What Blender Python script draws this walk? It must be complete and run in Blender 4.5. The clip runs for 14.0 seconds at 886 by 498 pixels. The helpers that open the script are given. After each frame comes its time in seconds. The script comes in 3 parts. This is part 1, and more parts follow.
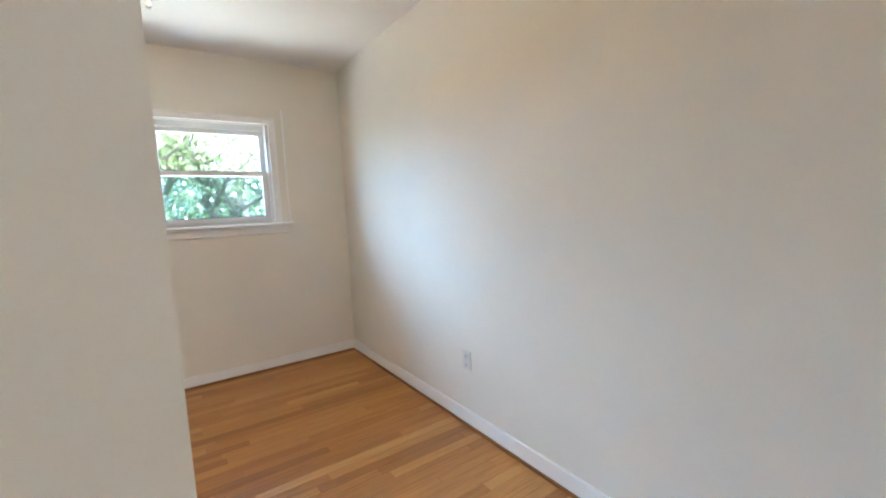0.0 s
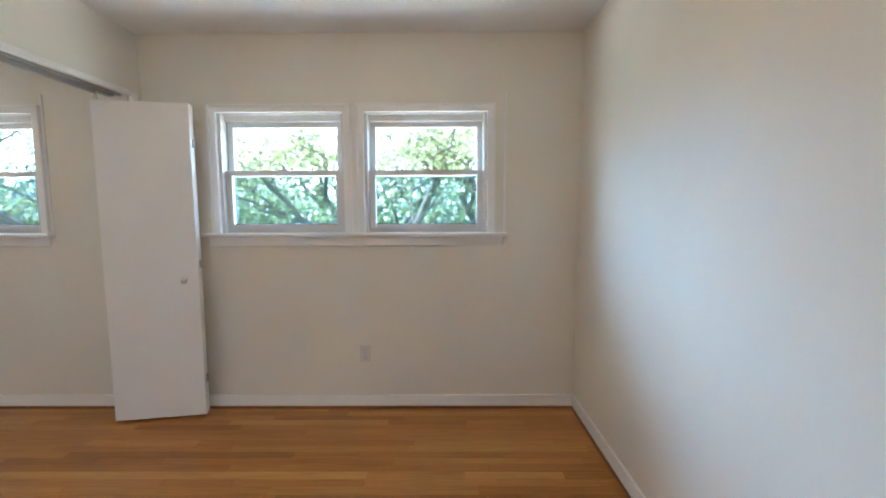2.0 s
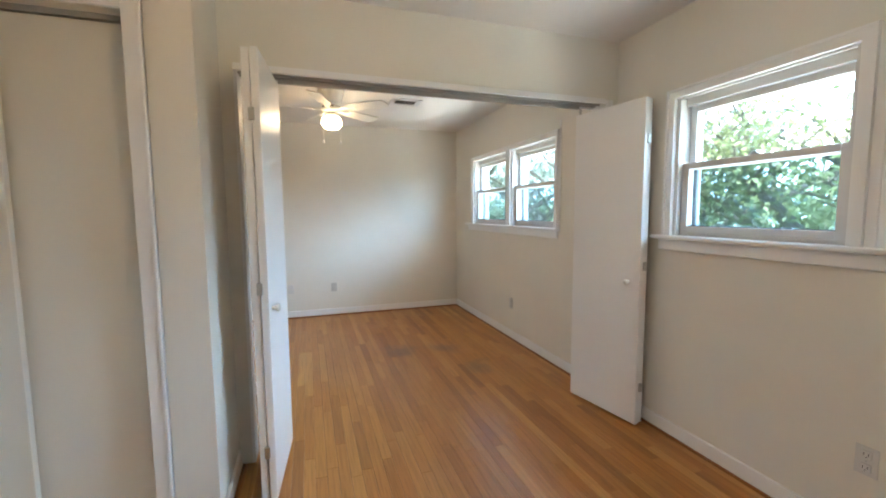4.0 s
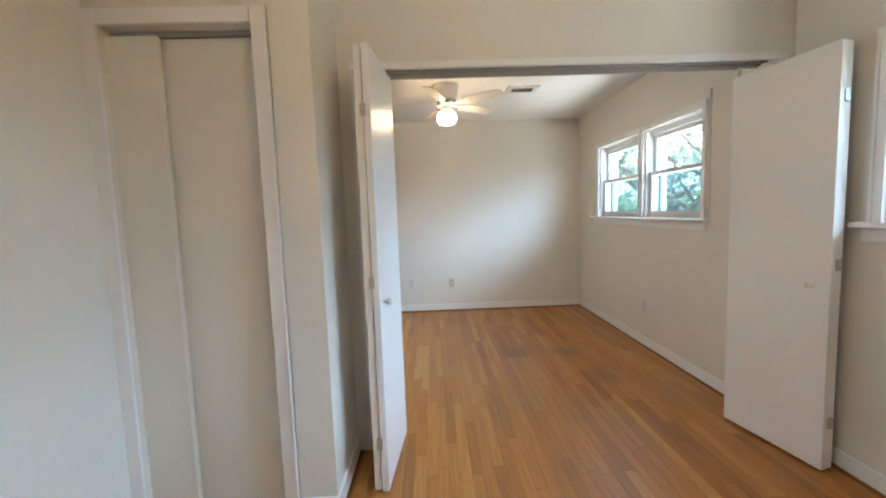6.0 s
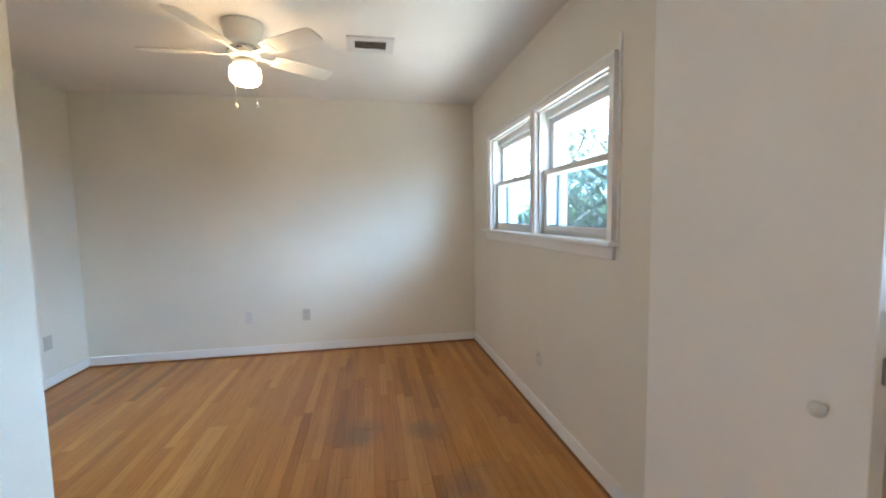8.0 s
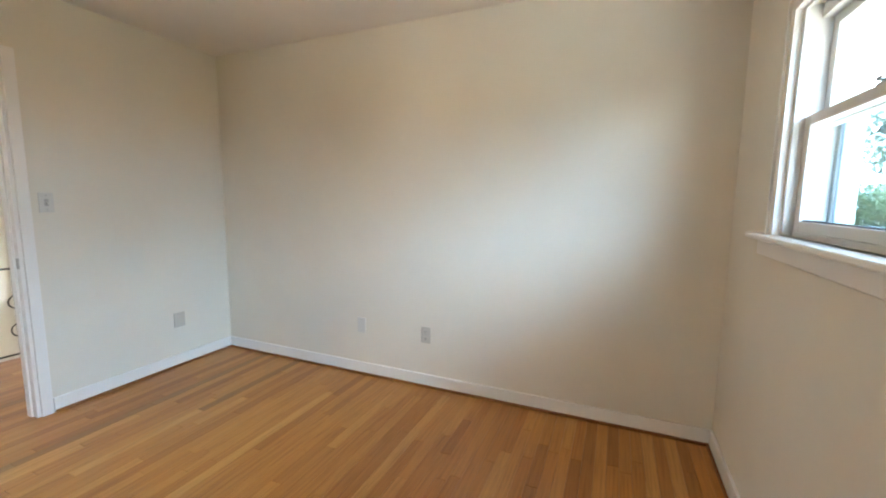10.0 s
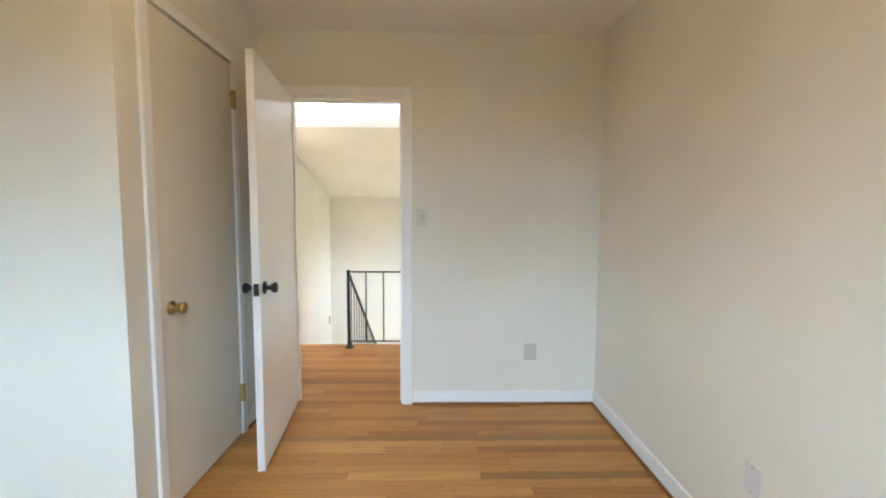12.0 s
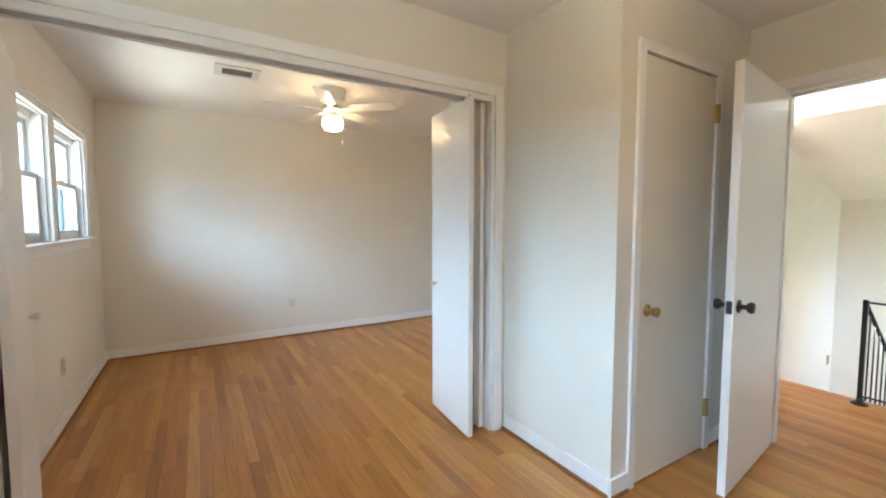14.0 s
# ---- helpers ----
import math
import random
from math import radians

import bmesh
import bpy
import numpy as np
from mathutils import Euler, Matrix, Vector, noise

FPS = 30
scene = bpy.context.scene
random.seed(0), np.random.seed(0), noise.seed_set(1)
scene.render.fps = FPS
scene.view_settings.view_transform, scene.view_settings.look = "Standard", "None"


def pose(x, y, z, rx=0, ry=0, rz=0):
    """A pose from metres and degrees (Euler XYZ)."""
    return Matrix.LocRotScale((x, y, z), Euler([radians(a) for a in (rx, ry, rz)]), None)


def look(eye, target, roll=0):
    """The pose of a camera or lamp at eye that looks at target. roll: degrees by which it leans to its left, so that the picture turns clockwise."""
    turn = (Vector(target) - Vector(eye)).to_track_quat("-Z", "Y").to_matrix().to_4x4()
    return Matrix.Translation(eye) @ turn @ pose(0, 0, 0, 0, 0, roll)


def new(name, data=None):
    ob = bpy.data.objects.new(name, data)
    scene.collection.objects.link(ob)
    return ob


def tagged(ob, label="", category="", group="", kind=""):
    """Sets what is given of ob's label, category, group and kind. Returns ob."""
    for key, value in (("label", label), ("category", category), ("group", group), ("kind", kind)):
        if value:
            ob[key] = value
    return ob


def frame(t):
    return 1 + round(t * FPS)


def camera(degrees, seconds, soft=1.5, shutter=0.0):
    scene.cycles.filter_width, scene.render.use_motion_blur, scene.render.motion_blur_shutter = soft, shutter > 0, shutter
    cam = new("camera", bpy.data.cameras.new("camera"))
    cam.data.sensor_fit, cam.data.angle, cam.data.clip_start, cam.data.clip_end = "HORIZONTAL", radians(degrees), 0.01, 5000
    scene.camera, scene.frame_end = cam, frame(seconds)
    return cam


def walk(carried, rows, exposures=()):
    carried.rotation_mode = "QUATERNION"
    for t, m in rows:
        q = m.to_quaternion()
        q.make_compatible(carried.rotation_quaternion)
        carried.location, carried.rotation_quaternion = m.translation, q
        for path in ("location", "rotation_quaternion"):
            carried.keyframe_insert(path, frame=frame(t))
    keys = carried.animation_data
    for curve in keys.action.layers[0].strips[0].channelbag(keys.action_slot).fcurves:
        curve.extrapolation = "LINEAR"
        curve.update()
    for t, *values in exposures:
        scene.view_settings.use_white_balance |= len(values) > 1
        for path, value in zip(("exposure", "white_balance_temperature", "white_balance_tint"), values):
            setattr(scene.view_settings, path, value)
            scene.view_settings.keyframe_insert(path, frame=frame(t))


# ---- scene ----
cam = camera(95.0, 14.0, soft=2.0)
PATH = [
    (0, (1.519, -3.46, 1.251), (2.642, -1.817, 1.046), -2.6),
    (0.2, (1.556, -3.41, 1.262), (2.78, -1.86, 1.057), -2.4),
    (0.5, (1.556, -3.323, 1.282), (2.892, -1.865, 1.078), -1.9),
    (1, (1.701, -3.11, 1.3), (2.782, -1.439, 1.118), -0.5),
    (1.5, (1.802, -2.896, 1.331), (2.405, -0.999, 1.139), 0.7),
    (2, (1.994, -2.651, 1.328), (1.983, -0.66, 1.142), -0.2),
    (2.5, (2.213, -2.4, 1.307), (1.576, -0.512, 1.133), -0.5),
    (3, (2.245, -2.18, 1.292), (1.09, -0.558, 1.115), -0.5),
    (3.5, (2.282, -2.039, 1.323), (0.665, -0.877, 1.14), -0.6),
    (4, (2.345, -1.992, 1.331), (0.454, -1.368, 1.151), -0.4),
    (4.2, (2.331, -1.994, 1.332), (0.381, -1.588, 1.157), -0.7),
    (6.3, (2.153, -1.882, 1.299), (0.162, -1.838, 1.118), -2.0),
    (6.5, (2.015, -1.819, 1.313), (0.034, -1.606, 1.135), -1.8),
    (7, (1.724, -1.588, 1.308), (-0.218, -1.138, 1.142), -1.3),
    (7.2, (1.6, -1.483, 1.317), (-0.337, -1.009, 1.169), -1.0),
    (9.3, (0.04, -0.632, 1.26), (-1.933, -0.906, 1.077), 0.2),
    (9.5, (-0.116, -0.605, 1.245), (-2.065, -1.013, 1.063), 0.7),
    (10, (-0.606, -0.541, 1.306), (-2.433, -1.317, 1.063), 0.6),
    (10.5, (-1.144, -0.577, 1.276), (-2.705, -1.806, 1.041), 0.4),
    (11, (-1.523, -0.671, 1.273), (-2.718, -2.257, 1.042), 0.4),
    (11.5, (-1.806, -0.815, 1.252), (-2.509, -2.676, 1.052), 0.4),
    (12, (-1.975, -0.93, 1.261), (-2.013, -2.924, 1.109), 0.3),
    (12.5, (-2.095, -0.947, 1.28), (-1.471, -2.841, 1.134), 0.6),
    (13, (-2.111, -0.925, 1.277), (-0.936, -2.538, 1.141), 0.7),
    (13.5, (-2.062, -0.845, 1.288), (-0.524, -2.117, 1.161), 0.4),
    (14, (-2.023, -0.772, 1.304), (-0.316, -1.806, 1.176), 0.0),
]
walk(cam, [(t, look(eye, target, roll)) for t, eye, target, roll in PATH],
     exposures=[(0.0, 3.38, 5850, 10), (2.0, 3.05, 5800, 10), (4.0, 3.05, 6150, 10), (6.5, 3.12, 6100, 10), (7.0, 3.03, 5850, 10), (9.5, 3.02, 6400, 10),
                (10.5, 3.22, 6700, 10), (11.5, 3.18, 6900, 10), (12.5, 3.32, 6550, 10), (13.0, 3.2, 6600, 10), (14.0, 3.24, 6350, 10)])

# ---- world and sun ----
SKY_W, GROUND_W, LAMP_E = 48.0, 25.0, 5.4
SUN_DIR = Vector((-0.50, -0.02, 0.866)).normalized()
world = bpy.data.worlds.new("sky")
scene.world = world
world.use_nodes = True
wn = world.node_tree.nodes
sky = wn.new("ShaderNodeTexSky")
sky.sky_type = "NISHITA"
sky.sun_disc = False
sky.sun_elevation = math.asin(SUN_DIR.z)
sky.sun_rotation = math.atan2(SUN_DIR.x, SUN_DIR.y)
sky.dust_density = 3.0
world.node_tree.links.new(sky.outputs[0], wn["Background"].inputs[0])
wn["Background"].inputs[1].default_value = 0.10
sun_data = bpy.data.lights.new("sun", "SUN")
sun_data.energy, sun_data.angle, sun_data.color = 4.0, radians(0.5), (1.0, 0.95, 0.86)
sun = new("sun", sun_data)
sun.matrix_world = look(SUN_DIR * 40, (0, 0, 0))


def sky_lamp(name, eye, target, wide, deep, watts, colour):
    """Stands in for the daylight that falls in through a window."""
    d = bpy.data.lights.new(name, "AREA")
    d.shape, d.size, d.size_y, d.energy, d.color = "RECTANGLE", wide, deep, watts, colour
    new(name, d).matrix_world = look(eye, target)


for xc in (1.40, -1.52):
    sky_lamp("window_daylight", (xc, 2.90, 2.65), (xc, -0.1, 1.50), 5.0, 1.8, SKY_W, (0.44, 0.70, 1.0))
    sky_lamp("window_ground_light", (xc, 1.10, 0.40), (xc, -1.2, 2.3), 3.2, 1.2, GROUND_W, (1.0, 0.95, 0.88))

# ---- materials ----
def material(name, rough=0.5, metal=0.0, spec=0.5):
    m = bpy.data.materials.new(name)
    m.use_nodes = True
    b = m.node_tree.nodes["Principled BSDF"]
    b.inputs["Roughness"].default_value = rough
    b.inputs["Metallic"].default_value = metal
    b.inputs["Specular IOR Level"].default_value = spec
    return m, m.node_tree.nodes, m.node_tree.links, b


def noise_tex(nodes, links, scale, detail=3.0, stretch=(1, 1, 1), rough=0.5):
    co = nodes.new("ShaderNodeTexCoord")
    mp = nodes.new("ShaderNodeMapping")
    mp.inputs["Scale"].default_value = stretch
    links.new(co.outputs["Object"], mp.inputs["Vector"])
    n = nodes.new("ShaderNodeTexNoise")
    n.inputs["Scale"].default_value = scale
    n.inputs["Detail"].default_value = detail
    n.inputs["Roughness"].default_value = rough
    links.new(mp.outputs[0], n.inputs["Vector"])
    return n


def ramp(nodes, links, source, stops):
    r = nodes.new("ShaderNodeValToRGB")
    e = r.color_ramp.elements
    e[0].position, e[0].color = stops[0][0], (*stops[0][1], 1)
    e[1].position, e[1].color = stops[-1][0], (*stops[-1][1], 1)
    for p, c in stops[1:-1]:
        k = e.new(p)
        k.color = (*c, 1)
    links.new(source, r.inputs[0])
    return r


def bumped(nodes, links, bsdf, source, strength, distance=0.002):
    b = nodes.new("ShaderNodeBump")
    b.inputs["Strength"].default_value = strength
    b.inputs["Distance"].default_value = distance
    links.new(source, b.inputs["Height"])
    links.new(b.outputs[0], bsdf.inputs["Normal"])


def paint(name, colour, rough, spread=0.03, grain=220, relief=0.15, spec=0.4):
    """Painted surface: broad faint patches, a fine roller grain."""
    m, n, l, b = material(name, rough, 0, spec)
    broad = noise_tex(n, l, 1.3, 4)
    lo = tuple(c * (1 - spread) for c in colour)
    hi = tuple(min(1, c * (1 + spread)) for c in colour)
    r = ramp(n, l, broad.outputs[0], [(0.35, lo), (0.65, hi)])
    l.new(r.outputs[0], b.inputs["Base Color"])
    fine = noise_tex(n, l, grain, 2)
    bumped(n, l, b, fine.outputs[0], relief, 0.001)
    return m


WALL = paint("wall_paint", (0.765, 0.728, 0.648), 0.55)
CEIL = paint("ceiling_paint", (0.82, 0.79, 0.75), 0.8)
HALLP = paint("hall_paint", (0.84, 0.80, 0.74), 0.6)
TRIM = paint("trim_paint", (0.85, 0.84, 0.825), 0.35, 0.02, 90, 0.08)
DOORP = paint("door_paint", (0.83, 0.815, 0.795), 0.32, 0.02, 60, 0.10)
SASH = paint("sash_vinyl", (0.67, 0.66, 0.65), 0.4, 0.02, 60, 0.05)
CLOSETP = paint("closet_door_paint", (0.77, 0.735, 0.65), 0.45, 0.02, 80, 0.1)
FANP = paint("fan_enamel", (0.80, 0.77, 0.70), 0.35, 0.02, 60, 0.04)
PLATE = paint("plate_white", (0.66, 0.645, 0.61), 0.35, 0.01, 60, 0.02)
PLATEG = paint("plate_almond", (0.55, 0.52, 0.46), 0.4, 0.01, 60, 0.02)
BRICKOUT = paint("exterior_siding", (0.55, 0.53, 0.50), 0.8, 0.06, 60, 0.3)


def metal(name, colour, rough):
    m, n, l, b = material(name, rough, 1.0)
    t = noise_tex(n, l, 35, 3)
    r = ramp(n, l, t.outputs[0], [(0.3, tuple(c * 0.8 for c in colour)), (0.7, colour)])
    l.new(r.outputs[0], b.inputs["Base Color"])
    return m


BRASS = metal("aged_brass", (0.45, 0.32, 0.12), 0.35)
STEEL = metal("steel", (0.55, 0.54, 0.52), 0.35)
TRACKM = paint("track_grey_paint", (0.42, 0.40, 0.37), 0.45, 0.05, 60, 0.05)
BLACKM = paint("black_iron_paint", (0.018, 0.017, 0.016), 0.4, 0.1, 120, 0.2)
# Near-black paint stands in for the shade inside slots and the vent duct.
HOLESHADE = paint("recess_shade", (0.03, 0.028, 0.025), 0.9, 0.1, 60, 0.1)
CORD = paint("cord_white", (0.7, 0.67, 0.6), 0.6)


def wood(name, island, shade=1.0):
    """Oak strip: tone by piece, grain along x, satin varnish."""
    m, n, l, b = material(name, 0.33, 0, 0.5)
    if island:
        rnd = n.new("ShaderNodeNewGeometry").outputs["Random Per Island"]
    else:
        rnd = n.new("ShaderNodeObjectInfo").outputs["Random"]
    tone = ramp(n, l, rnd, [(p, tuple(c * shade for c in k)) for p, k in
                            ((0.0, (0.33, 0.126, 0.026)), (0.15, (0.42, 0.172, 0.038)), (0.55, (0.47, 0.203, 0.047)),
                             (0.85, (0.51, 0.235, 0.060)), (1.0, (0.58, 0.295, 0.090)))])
    geo = n.new("ShaderNodeNewGeometry")
    off = n.new("ShaderNodeVectorMath")
    off.operation = "MULTIPLY_ADD"
    comb = n.new("ShaderNodeCombineXYZ")
    l.new(rnd, comb.inputs[0])
    l.new(rnd, comb.inputs[2])
    off.inputs[1].default_value = (7.0, 0.0, 9.0)
    l.new(comb.outputs[0], off.inputs[0])
    l.new(geo.outputs["Position"], off.inputs[2])
    mp = n.new("ShaderNodeMapping")
    mp.inputs["Scale"].default_value = (1.6, 42, 1)
    l.new(off.outputs[0], mp.inputs["Vector"])
    g = n.new("ShaderNodeTexNoise")
    g.inputs["Scale"].default_value = 2.2
    g.inputs["Detail"].default_value = 6
    g.inputs["Roughness"].default_value = 0.62
    g.inputs["Distortion"].default_value = 0.4
    l.new(mp.outputs[0], g.inputs["Vector"])
    gr = ramp(n, l, g.outputs[0], [(0.25, (0.66, 0.61, 0.54)), (0.5, (0.97, 0.96, 0.95)), (0.75, (1.12, 1.13, 1.14))])
    mix = n.new("ShaderNodeMix")
    mix.data_type, mix.blend_type = "RGBA", "MULTIPLY"
    mix.inputs["Factor"].default_value = 1.0
    l.new(tone.outputs[0], mix.inputs["A"])
    l.new(gr.outputs[0], mix.inputs["B"])
    # grey worn stains on the boards, three old marks with ragged rims
    rag = n.new("ShaderNodeTexNoise")
    rag.inputs["Scale"].default_value = 5.0
    rag.inputs["Detail"].default_value = 4
    l.new(geo.outputs["Position"], rag.inputs["Vector"])
    total = None
    for sx, sy, sr in ((-1.42, -1.22, 0.20), (-1.40, -0.78, 0.17), (-0.80, -0.60, 0.15)):
        d = n.new("ShaderNodeVectorMath")
        d.operation = "DISTANCE"
        l.new(geo.outputs["Position"], d.inputs[0])
        d.inputs[1].default_value = (sx, sy, 0)
        a = n.new("ShaderNodeMath")
        a.operation = "MULTIPLY_ADD"
        a.inputs[1].default_value = 0.5
        l.new(rag.outputs[0], a.inputs[0])
        l.new(d.outputs["Value"], a.inputs[2])
        mr = n.new("ShaderNodeMapRange")
        mr.inputs["From Min"].default_value = sr + 0.08
        mr.inputs["From Max"].default_value = sr + 0.27
        mr.inputs["To Min"].default_value = 0.55
        mr.inputs["To Max"].default_value = 0.0
        l.new(a.outputs[0], mr.inputs["Value"])
        if total is None:
            total = mr.outputs[0]
        else:
            mx = n.new("ShaderNodeMath")
            mx.operation = "MAXIMUM"
            l.new(total, mx.inputs[0])
            l.new(mr.outputs[0], mx.inputs[1])
            total = mx.outputs[0]
    st = n.new("ShaderNodeMix")
    st.data_type = "RGBA"
    l.new(total, st.inputs["Factor"])
    l.new(mix.outputs["Result"], st.inputs["A"])
    st.inputs["B"].default_value = (0.13, 0.10, 0.085, 1)
    l.new(st.outputs["Result"], b.inputs["Base Color"])
    broad = n.new("ShaderNodeTexNoise")
    broad.inputs["Scale"].default_value = 2.0
    l.new(geo.outputs["Position"], broad.inputs["Vector"])
    rr = n.new("ShaderNodeMapRange")
    rr.inputs["To Min"].default_value = 0.27
    rr.inputs["To Max"].default_value = 0.44
    l.new(broad.outputs[0], rr.inputs["Value"])
    l.new(rr.outputs[0], b.inputs["Roughness"])
    bumped(n, l, b, g.outputs[0], 0.12, 0.001)
    return m


OAK = wood("oak_strip", False)
OAKJ = wood("oak_strip_joined", True)
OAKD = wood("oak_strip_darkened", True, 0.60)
SHOE = paint("shoe_moulding_stain", (0.25, 0.10, 0.03), 0.45, 0.15, 40, 0.1)

GLASS = bpy.data.materials.new("window_glass")
GLASS.use_nodes = True
gn, gl = GLASS.node_tree.nodes, GLASS.node_tree.links
gn.remove(gn["Principled BSDF"])
g_tr, g_gl, g_mx, g_fr = (gn.new("ShaderNodeBsdfTransparent"), gn.new("ShaderNodeBsdfGlossy"),
                          gn.new("ShaderNodeMixShader"), gn.new("ShaderNodeLayerWeight"))
g_tr.inputs[0].default_value = (0.90, 0.95, 0.95, 1)
g_gl.inputs["Roughness"].default_value = 0.02
g_fr.inputs["Blend"].default_value = 0.12
g_cl = gn.new("ShaderNodeMath")
g_cl.operation = "MULTIPLY_ADD"
g_cl.inputs[1].default_value, g_cl.inputs[2].default_value = 0.5, 0.03
gl.new(g_fr.outputs["Facing"], g_cl.inputs[0])
gl.new(g_cl.outputs[0], g_mx.inputs[0])
gl.new(g_tr.outputs[0], g_mx.inputs[1])
gl.new(g_gl.outputs[0], g_mx.inputs[2])
gl.new(g_mx.outputs[0], gn["Material Output"].inputs[0])

SCREEN = bpy.data.materials.new("insect_screen")
SCREEN.use_nodes = True
sn, sl = SCREEN.node_tree.nodes, SCREEN.node_tree.links
s_tr, s_mx = sn.new("ShaderNodeBsdfTransparent"), sn.new("ShaderNodeMixShader")
s_tr.inputs[0].default_value = (0.72, 0.82, 0.90, 1)
sn["Principled BSDF"].inputs["Base Color"].default_value = (0.05, 0.055, 0.06, 1)
sn["Principled BSDF"].inputs["Roughness"].default_value = 0.8
s_mx.inputs[0].default_value = 0.06
sl.new(s_tr.outputs[0], s_mx.inputs[1])
sl.new(sn["Principled BSDF"].outputs[0], s_mx.inputs[2])
sl.new(s_mx.outputs[0], sn["Material Output"].inputs[0])
# Dark grey stands in for the shaded outer jamb beside the screen.
SCREENF = paint("screen_frame_jamb_shade", (0.16, 0.17, 0.18), 0.5, 0.05, 60, 0.05)

LAMPG, ln, ll, lb = material("lit_frosted_glass", 0.3)
lb.inputs["Base Color"].default_value = (0.9, 0.86, 0.78, 1)
lb.inputs["Emission Color"].default_value = (1.0, 0.70, 0.38, 1)
lb.inputs["Emission Strength"].default_value = LAMP_E


def leafy(name, dark, light):
    m, n, l, b = material(name, 0.5, 0, 0.3)
    r = ramp(n, l, n.new("ShaderNodeNewGeometry").outputs["Random Per Island"], [(0.0, dark), (0.6, light), (1.0, tuple(c * 1.5 for c in light))])
    l.new(r.outputs[0], b.inputs["Base Color"])
    t = n.new("ShaderNodeBsdfTranslucent")
    l.new(r.outputs[0], t.inputs[0])
    mx = n.new("ShaderNodeMixShader")
    mx.inputs[0].default_value = 0.6
    l.new(b.outputs[0], mx.inputs[1])
    l.new(t.outputs[0], mx.inputs[2])
    l.new(mx.outputs[0], n["Material Output"].inputs[0])
    return m


LEAF_A = leafy("leaf_green", (0.16, 0.19, 0.08), (0.28, 0.31, 0.17))
LEAF_B = leafy("leaf_blue_green", (0.11, 0.15, 0.13), (0.19, 0.24, 0.21))
BARK = paint("bark", (0.20, 0.17, 0.15), 0.9, 0.3, 30, 0.8)
GRASS = paint("lawn", (0.07, 0.11, 0.035), 0.9, 0.3, 30, 0.5)


# ---- building helpers ----
def box(bm, x0, x1, y0, y1, z0, z1, bevel=0.0):
    vs = [bm.verts.new((x, y, z)) for x in (x0, x1) for y in (y0, y1) for z in (z0, z1)]
    fs = [(0, 1, 3, 2), (4, 6, 7, 5), (0, 4, 5, 1), (2, 3, 7, 6), (0, 2, 6, 4), (1, 5, 7, 3)]
    faces = [bm.faces.new([vs[i] for i in f]) for f in fs]
    if bevel:
        edges = list({e for f in faces for e in f.edges})
        bmesh.ops.bevel(bm, geom=edges, offset=bevel, segments=2, profile=0.5, affect="EDGES")
    return bm


def boxes(*dims, bevel=0.0):
    bm = bmesh.new()
    for d in dims:
        box(bm, *d, bevel=bevel)
    return bm


def lathe(profile, seg=28, cap=True):
    """Turned shape about z from (radius, height) pairs."""
    bm = bmesh.new()
    rings = []
    for r, z in profile:
        rings.append([bm.verts.new((r * math.cos(2 * math.pi * k / seg), r * math.sin(2 * math.pi * k / seg), z)) for k in range(seg)])
    for a, b in zip(rings, rings[1:]):
        for k in range(seg):
            f = bm.faces.new((a[k], a[(k + 1) % seg], b[(k + 1) % seg], b[k]))
            f.smooth = True
    if cap:
        bm.faces.new(rings[0][::-1])
        bm.faces.new(rings[-1])
    return bm


def rod(bm, a, b, r, seg=10):
    """A round bar from a to b."""
    a, b = Vector(a), Vector(b)
    turn = (b - a).to_track_quat("Z", "Y").to_matrix().to_4x4()
    res = bmesh.ops.create_cone(bm, cap_ends=True, segments=seg, radius1=r, radius2=r, depth=(b - a).length)
    bmesh.ops.transform(bm, matrix=Matrix.Translation((a + b) / 2) @ turn, verts=res["verts"])
    for v in res["verts"]:
        for f in v.link_faces:
            f.smooth = len(f.verts) == 4
    return bm


def mesh_of(name, bm, mat):
    bmesh.ops.recalc_face_normals(bm, faces=bm.faces)
    me = bpy.data.meshes.new(name)
    bm.to_mesh(me)
    bm.free()
    me.materials.append(mat)
    return me


def part(name, bm, mat, parent, label=""):
    ob = new(name, mesh_of(name, bm, mat))
    ob.parent = parent
    return tagged(ob, label)


def solid(name, bm, mat, label="", category="", kind="", group=""):
    return tagged(new(name, mesh_of(name, bm, mat)), label, category, group, kind)


def thing(name, m, label, category, group="", kind=""):
    ob = new(name)
    ob.matrix_world = m
    return tagged(ob, label, category, group, kind)


# ---- plan ----
XE, XW, YS, H = 2.86, -3.065, -3.61, 2.44
YB = -2.41              # north face of the closet block
XCA, XCB = 0.545, -0.85  # closet faces in the two rooms
YSA = -3.245             # south wall of the entry room
OP0, OP1, OPZ = -2.32, -0.10, 2.060
YBA = -2.38             # north face of the closet block in the entry room
T = 0.06
WIN_A = [(0.535, 1.345), (1.475, 2.265)]
WIN_B = [(-2.415, -1.525), (-1.44, -0.635)]
WZ0, WZ1 = 1.19, 1.955

# north wall with four window openings
bm = bmesh.new()
y0, y1 = 0.0, 0.20
cuts = sorted(WIN_A + WIN_B)
xs = XW - 0.2
for a, b in cuts:
    box(bm, xs, a, y0, y1, -3.0, H + 0.3)
    box(bm, a, b, y0, y1, -3.0, WZ0)
    box(bm, a, b, y0, y1, WZ1, H + 0.3)
    xs = b
box(bm, xs, XE + 0.2, y0, y1, -3.0, H + 0.3)
solid("wall_north", bm, WALL, "cream painted plaster window wall", "wall", "structure")
